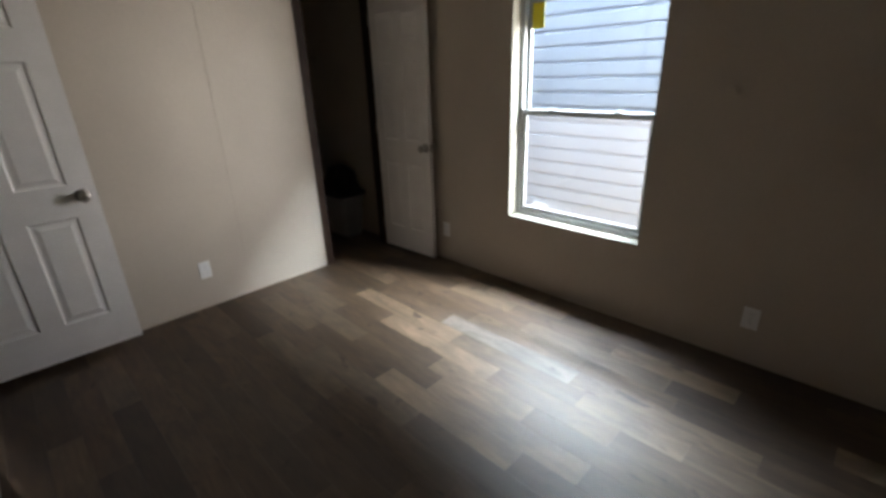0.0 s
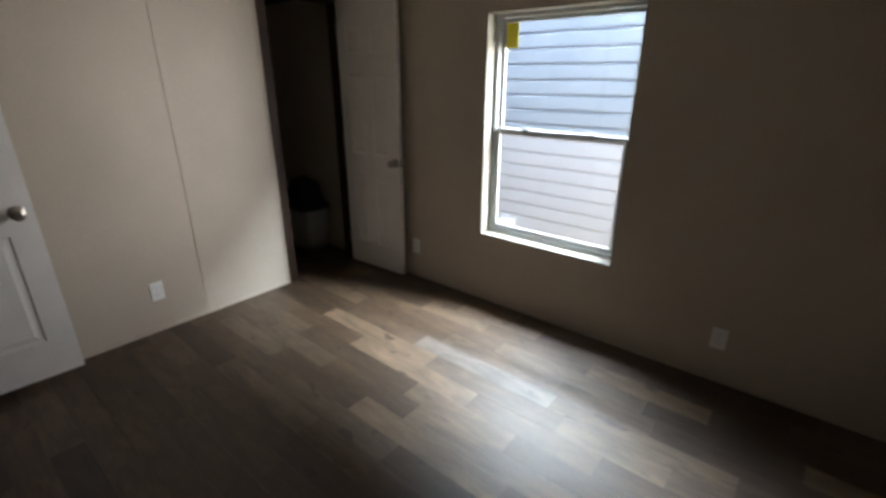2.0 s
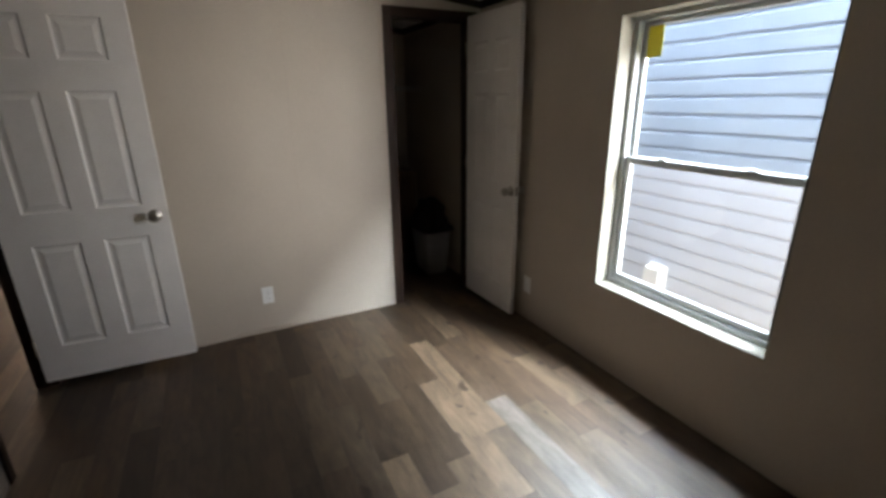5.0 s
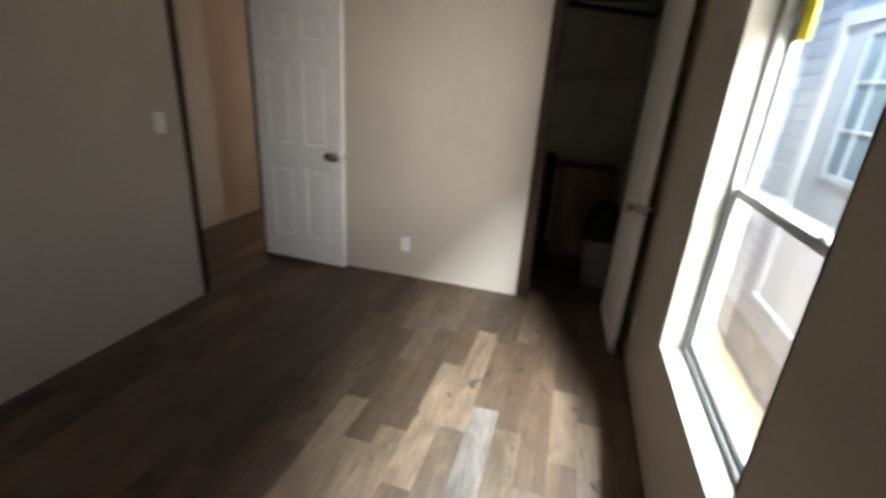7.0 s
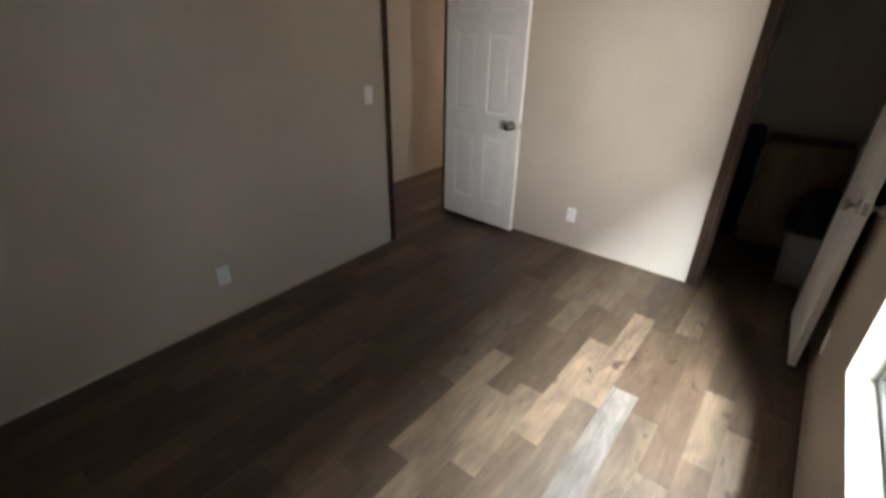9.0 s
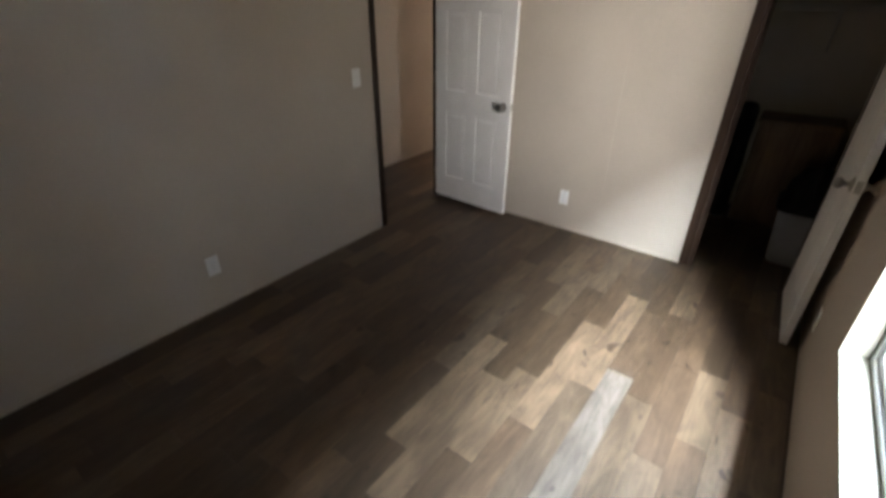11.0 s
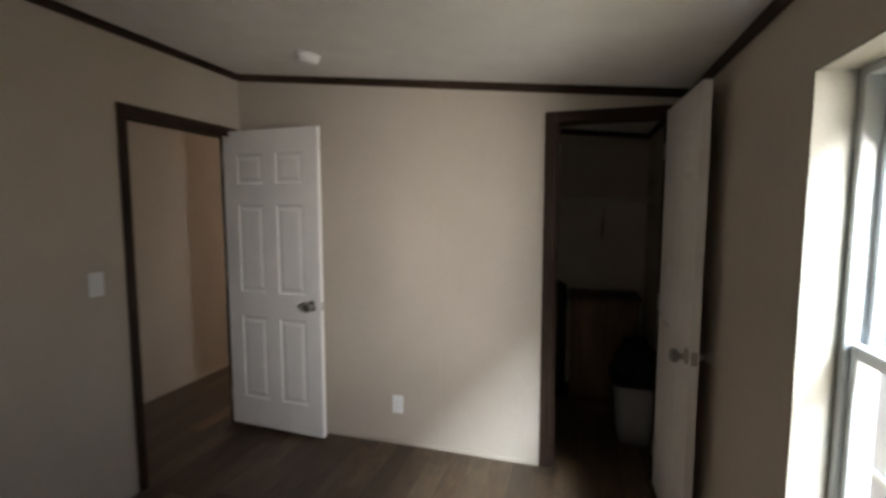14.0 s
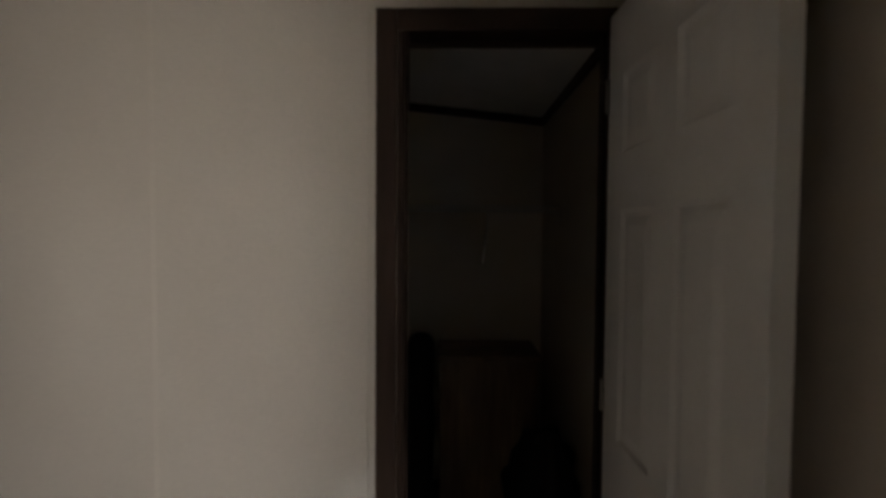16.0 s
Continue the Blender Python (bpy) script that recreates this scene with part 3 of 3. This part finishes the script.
def ceiling_light():
    x, y = 1.215, 1.50
    th = empty("ceiling_light", (x, y, ceil_z(x)), "flush ceiling light with frosted glass bowl", "ceiling light")
    tilt = pose(0, 0, 0, 180, math.degrees(math.atan(0.109)), 0)
    q = bmesh.new()
    lathe(q, [(0.085, -0.003), (0.088, 0.008), (0.080, 0.014)], tilt, 36)
    part("pan", q, M_NICKEL, th, "nickel pan")
    q = bmesh.new()
    lathe(q, [(0.078, 0.013), (0.074, 0.024), (0.058, 0.034), (0.035, 0.040), (0.01, 0.042)], tilt, 36)
    part("bowl", q, M_SHADE, th, "frosted glass bowl")


ceiling_light()


# ---------------------------------------------------------------- closet contents
def cabinet():
    th = empty("cabinet", (2.24, 4.45, 0), "brown wooden cabinet standing in the dark closet", "cabinet")
    q = bmesh.new()
    box(q, -0.25, -0.20, 0.0, 0.25, 0.14, 0.805, 0.004)
    part("body", q, M_CARD, th)
    q = bmesh.new()
    box(q, -0.265, -0.22, 0.805, 0.265, 0.145, 0.83, 0.005)
    part("top", q, M_CARD, th)
    q = bmesh.new()
    box(q, -0.246, -0.212, 0.03, 0.246, -0.2, 0.798, 0.003)
    part("front_panel", q, M_CARD, th)


cabinet()


def rolled_bag():
    q = bmesh.new()
    b = bmesh.new()
    n = 18
    rings = []
    rng = random.Random(5)
    for r, h in ((0.050, 0.0), (0.058, 0.02), (0.056, 0.25), (0.060, 0.5), (0.055, 0.75), (0.058, 0.92), (0.055, 1.0), (0.042, 1.045), (0.02, 1.06), (0.004, 1.062)):
        ph = rng.uniform(0, 6)
        rings.append([b.verts.new((r * (1 + 0.06 * math.sin(3 * a + ph)) * math.cos(a), r * 1.25 * math.sin(a), h)) for a in [2 * math.pi * i / n for i in range(n)]])
    for p, r in zip(rings, rings[1:]):
        for i in range(n):
            b.faces.new((p[i], p[(i + 1) % n], r[(i + 1) % n], r[i])).smooth = True
    b.faces.new(rings[0][::-1])
    b.faces.new(rings[-1])
    join(q, b, Matrix.Diagonal((1, 1, 0.87, 1)) @ pose(1.89, 4.32, 0) @ Matrix.Diagonal((1.25, 1.25, 1, 1)))
    solid("rolled_mat", q, M_BLACK, "tall black rolled mat standing in the closet", "mat")


rolled_bag()


def bin_with_bag():
    cx, cy = 2.41, 3.76
    th = empty("waste_bin", (cx, cy, 0), "pale grey tapered plastic bin standing in the closet", "bin")

    def loop(q, hx, hy, z, n=40, wob=0.0):
        """A rounded rectangle of half sizes hx, hy at height z."""
        ring = []
        for i in range(n):
            a = 2 * math.pi * i / n
            c, w = math.cos(a), math.sin(a)
            k = 1 / (abs(c) ** 6 + abs(w) ** 6) ** (1 / 6)
            d = wob * noise.noise(Vector((c * 3, w * 3, z * 20)))
            ring.append(q.verts.new((hx * k * c * (1 + d), hy * k * w * (1 + d), z + d * 0.06)))
        return ring

    def skin(q, rings):
        for p, r in zip(rings, rings[1:]):
            for i in range(len(p)):
                q.faces.new((p[i], p[(i + 1) % len(p)], r[(i + 1) % len(p)], r[i])).smooth = True
    q = bmesh.new()
    rings = [loop(q, *v) for v in ((0.088, 0.150, 0.0), (0.093, 0.155, 0.006), (0.127, 0.188, 0.395), (0.122, 0.183, 0.397), (0.088, 0.150, 0.012))]
    skin(q, rings)
    q.faces.new(rings[0][::-1])
    q.faces.new(rings[-1])
    part("tub", q, M_BIN, th)
    q = bmesh.new()
    rings = [loop(q, *v) for v in ((0.128, 0.189, 0.385), (0.137, 0.198, 0.387), (0.139, 0.200, 0.404), (0.136, 0.197, 0.412), (0.124, 0.185, 0.412), (0.124, 0.185, 0.398))]
    skin(q, rings + rings[:1])
    part("rim", q, M_BIN, th)
    # liner folded over the rim, heaped up and gathered towards a loose neck
    q = bmesh.new()
    prof = [(0.146, 0.207, 0.392), (0.149, 0.210, 0.405), (0.143, 0.204, 0.424), (0.120, 0.178, 0.440), (0.112, 0.162, 0.48), (0.104, 0.145, 0.53), (0.090, 0.12, 0.58), (0.068, 0.09, 0.62), (0.04, 0.055, 0.645), (0.012, 0.015, 0.655)]
    rings = [loop(q, hx, hy, z, 56, 0.02 if z < 0.43 else 0.3) for hx, hy, z in prof]
    for ring, (_, _, z) in zip(rings, prof):
        for v in ring:
            v.co.x += 0.10 * max(0.0, z - 0.45)
            v.co.y += 0.12 * max(0.0, z - 0.45)
    skin(q, rings)
    q.faces.new(rings[-1])
    solid("rubbish_bag", q, M_BLACK, "crumpled black plastic bag lining and topping the bin", "bag").matrix_world = pose(cx, cy, 0)


bin_with_bag()


def rod(bm, a, b, r, n=6):
    """A round wire from a to b."""
    a, b = Vector(a), Vector(b)
    m = Matrix.Translation(a) @ (b - a).to_track_quat("Z", "Y").to_matrix().to_4x4()
    return lathe(bm, [(r, 0.0), (r, (b - a).length)], m, n)


def wire_shelf():
    x0, x1, y0, y1, z = 0.302, 2.563, 4.2, 4.597, 1.58
    th = empty("wire_shelf", (x0, y1, z), "white coated wire shelf across the closet back wall", "shelf")
    w, d = x1 - x0, y1 - y0
    for name, yy, zz in (("front_rail", -d, 0.0), ("front_rail", -d, -0.028), ("middle_rail", -d / 2, -0.003), ("back_rail", -0.006, -0.003)):
        part(name, rod(bmesh.new(), (0, yy, zz), (w, yy, zz), 0.0032, 8), M_WIRE, th)
    wire = mesh_of("wire", rod(rod(bmesh.new(), (0, -d, 0.003), (0, -0.003, 0.003), 0.0014), (0, -d - 0.0015, 0.004), (0, -d - 0.0015, -0.03), 0.0014), M_WIRE)
    for i in range(1, 90):
        ob = new("wire", wire)
        ob.parent, ob.location = th, (w * i / 90, 0, 0)
    for f in (0.15, 0.5, 0.85):
        part("brace", rod(bmesh.new(), (w * f, -d + 0.004, -0.03), (w * f, -0.004, -0.3), 0.004, 8), M_WIRE, th)


M_WIRE = plain("white_wire_coating", (0.45, 0.45, 0.43), 0.5, vary=0.05)
wire_shelf()

# ---------------------------------------------------------------- outdoors
q = bmesh.new()
g = bmesh.ops.create_grid(q, x_segments=8, y_segments=8, size=400)
for v in q.verts:
    v.co.z = -0.85
solid("ground", q, M_GROUND, "dry bare ground between the homes", "ground", "structure")

NX = 3.87                                              # face of the neighbouring home
NEND = 1.40                                            # its unseen southern end, set to let side light in
ND0, ND1 = 3.37, 4.45                                  # its white door, with trim


def neighbour():
    th = empty("neighbouring_home", (NX, 0, -0.85), "pale lap-sided home standing close beside the window", "house")
    # unseen roof and eaves use this height, chosen to limit the sky light
    top = 3.60
    q = bmesh.new()
    box(q, 0.04, NEND, 0.0, 4.2, 12, 0.43)
    part("skirting", q, M_SKIRT, th, "brown-grey skirting")
    q = bmesh.new()
    box(q, -0.006, NEND, 0.43, 4.2, 12, 0.4915, 0.003)
    part("starter_strip", q, M_SIDING, th)
    q = bmesh.new()
    box(q, 0.012, NEND, 0.492, 4.2, 12, top)
    part("wall", q, M_SIDING, th)
    q = bmesh.new()
    prism_x(q, [(-0.16, top), (2.1, top + 0.5), (4.3, top), (4.3, top + 0.06), (2.1, top + 0.58), (-0.16, top + 0.06)], NEND - 0.1, 12.2)
    part("roof", q, M_SHINGLE, th, "grey shingle roof")
    q = bmesh.new()
    box(q, -0.175, NEND - 0.1, top - 0.07, -0.1605, 12.2, top + 0.07)
    box(q, -0.16, NEND - 0.1, top - 0.05, 0.0115, 12.2, top - 0.035)
    part("fascia", q, M_VINYL, th, "white fascia and soffit")
    # dutch-lap courses, cut round the door: a flat face below a coved shoulder
    step, z = 0.1225, 0.492
    while z < top - 0.14:
        for ya, yb in ((NEND, ND0), (ND1, 12)) if z > 0.62 else ((NEND, 12),):
            q = bmesh.new()
            prism_x(q, [(0.011, z), (-0.007, z), (-0.008, z + 0.003), (-0.006, z + 0.094), (-0.003, z + 0.103), (0.0, z + 0.111), (0.001, z + step), (0.011, z + step)], ya, yb)
            part("siding_course", q, M_SIDING, th)
        z += step
    z0, z1 = 0.735, 2.96
    q = bmesh.new()
    box(q, -0.04, ND0, z0, 0.011, ND0 + 0.11, z1, 0.004)
    box(q, -0.04, ND1 - 0.11, z0, 0.011, ND1, z1, 0.004)
    box(q, -0.04, ND0 + 0.11, z1 - 0.1, 0.011, ND1 - 0.11, z1, 0.004)
    part("door_trim", q, M_WHITE, th, "white door trim")
    q = bmesh.new()
    box(q, -0.022, ND0 + 0.111, z0, 0.010, ND1 - 0.111, z1 - 0.101, 0.003)
    door = part("door", q, M_WHITE, th, "white door with a six-light window")
    q = bmesh.new()
    box(q, -0.055, ND0 + 0.02, z0 - 0.03, 0.0, ND1 - 0.02, z0 - 0.001, 0.004)
    part("threshold", q, M_VINYL, th, "pale metal threshold")
    ga, gb, gz0, gz1 = 3.565, 3.985, 1.865, 2.79
    q = bmesh.new()
    for k in range(3):
        for ya, yb in ((ga, (ga + gb) / 2 - 0.012), ((ga + gb) / 2 + 0.012, gb)):
            h = (gz1 - gz0) / 3
            r = bmesh.new()
            box(r, -0.027, ya, gz0 + k * h + 0.012, -0.0225, yb, gz0 + (k + 1) * h - 0.012, 0.0008)
            part("pane", r, M_PANE, door, "pale grey-green reflecting glass")
    for a, b in ((ga - 0.035, ga), (gb, gb + 0.035), ((ga + gb) / 2 - 0.0115, (ga + gb) / 2 + 0.0115)):
        box(q, -0.036, a, gz0 - 0.035, -0.0225, b, gz1 + 0.035, 0.002)
    for zz, w in ((gz0 - 0.035, 0.047), (gz0 + h - 0.0115, 0.023), (gz0 + 2 * h - 0.0115, 0.023), (gz1 - 0.012, 0.047)):
        box(q, -0.034, ga, zz, -0.0226, gb, zz + w, 0.002)
    part("glazing_bars", q, M_WHITE, door)
    q = bmesh.new()
    box(q, -0.020, 2.425, 0.825, -0.0075, 2.595, 1.035, 0.004)
    box(q, -0.10, 2.44, 0.84, -0.0195, 2.58, 1.02, 0.012, 2)
    part("meter_box", q, M_WHITE, th, "white outdoor electrical box")
    for y in (2.84, 3.44):
        q = bmesh.new()
        box(q, -0.03, y - 0.05, 0.455, -0.0065, y + 0.05, 0.525, 0.006)
        part("vent_cap", q, M_WHITE, th, "small white vent cap")


M_WHITE = plain("white_house_trim", (0.56, 0.56, 0.555), 0.45, vary=0.04, relief=0.03)
M_PANE = plain("reflecting_pane", (0.27, 0.33, 0.36), 0.06, vary=0.1)
neighbour()


# ---------------------------------------------------------------- floor planks
PW, PX = 0.1225, 1.206
TONES = {(-7, 0.86): 1, (-7, 2.19): 1, (-6, 1.77): 1, (-6, 2.55): 0, (-3, 0.55): 1, (-3, 1.16): 0, (-3, 1.78): 1, (-2, 1.02): 1, (-2, 1.80): 2, (-2, 2.57): 0,
         (-1, 0.22): 1, (-1, 0.75): 0, (-1, 1.40): 2, (-1, 2.20): 1, (0, 0.93): 3, (0, 1.75): 0, (0, 2.43): 2, (1, 0.70): 3, (1, 1.50): 0, (1, 2.12): 2, (1, 2.72): 1,
         (2, 1.04): 3, (2, 1.62): 0, (2, 2.52): 2, (3, 0.70): 1, (3, 1.33): 3, (3, 2.18): 0, (3, 2.80): 1, (4, 0.92): 2, (4, 1.70): 3, (4, 2.60): 0,
         (5, 1.02): 4, (5, 1.89): 1, (5, 2.50): 0, (6, 1.05): 2, (6, 1.78): 1, (6, 2.55): 2, (7, 0.66): 2, (7, 1.48): 1, (7, 2.12): 1, (8, 0.40): 3, (8, 0.98): 1, (8, 1.66): 2, (8, 2.16): 0,
         (9, 0.72): 0, (9, 1.355): 3, (9, 1.95): 1}
rng = random.Random(11)
plank_meshes = {}


def plank_mesh(length, tone):
    key = (round(length, 3), tone)
    if key not in plank_meshes:
        q = bmesh.new()
        box(q, 0.0002, 0.0002, -0.004, PW - 0.0002, length - 0.0002, 0.0, 0.0003)
        plank_meshes[key] = mesh_of("plank", q, M_PLANK[tone])
    return plank_meshes[key]


def pick():
    return rng.choices((0, 1, 2, 3), (42, 40, 16, 2))[0]


k0, k1 = math.floor((WX - PX) / PW), math.ceil((EX - PX) / PW)
far = {tone: bmesh.new() for tone in range(4)}
for k in range(math.floor((-3.6 - PX) / PW), k1):
    xa = PX + k * PW
    near = k >= k0
    cuts = sorted(y for (c, y) in TONES if c == k)
    ys = list(cuts) if cuts else [rng.uniform(0.6, 1.4)]
    while ys[0] > (SY if near else 0.5):
        ys.insert(0, ys[0] - rng.choice((0.46, 0.62, 0.78, 0.92)))
    while ys[-1] < (CY if near else LY):
        ys.append(ys[-1] + rng.choice((0.46, 0.62, 0.78, 0.92)))
    for a, b in zip(ys, ys[1:]):
        tone = TONES.get((k, a))
        if tone is None:
            tone = pick()
        a, b = max(a, SY - 0.05), min(b, CY + 0.05 if near else LY)
        if b - a < 0.02:
            continue
        if near:
            ob = new("plank", plank_mesh(b - a, tone))
            ob.location, ob.parent = (xa, a, 0), floor
        else:
            box(far[tone], xa + 0.0005, a + 0.0005, -0.004, xa + PW - 0.0005, b - 0.0005, 0.0)
for tone, q in far.items():
    ob = part("plank_field", q, M_PLANK[tone], floor)
    tagged(ob, kind="stuff")
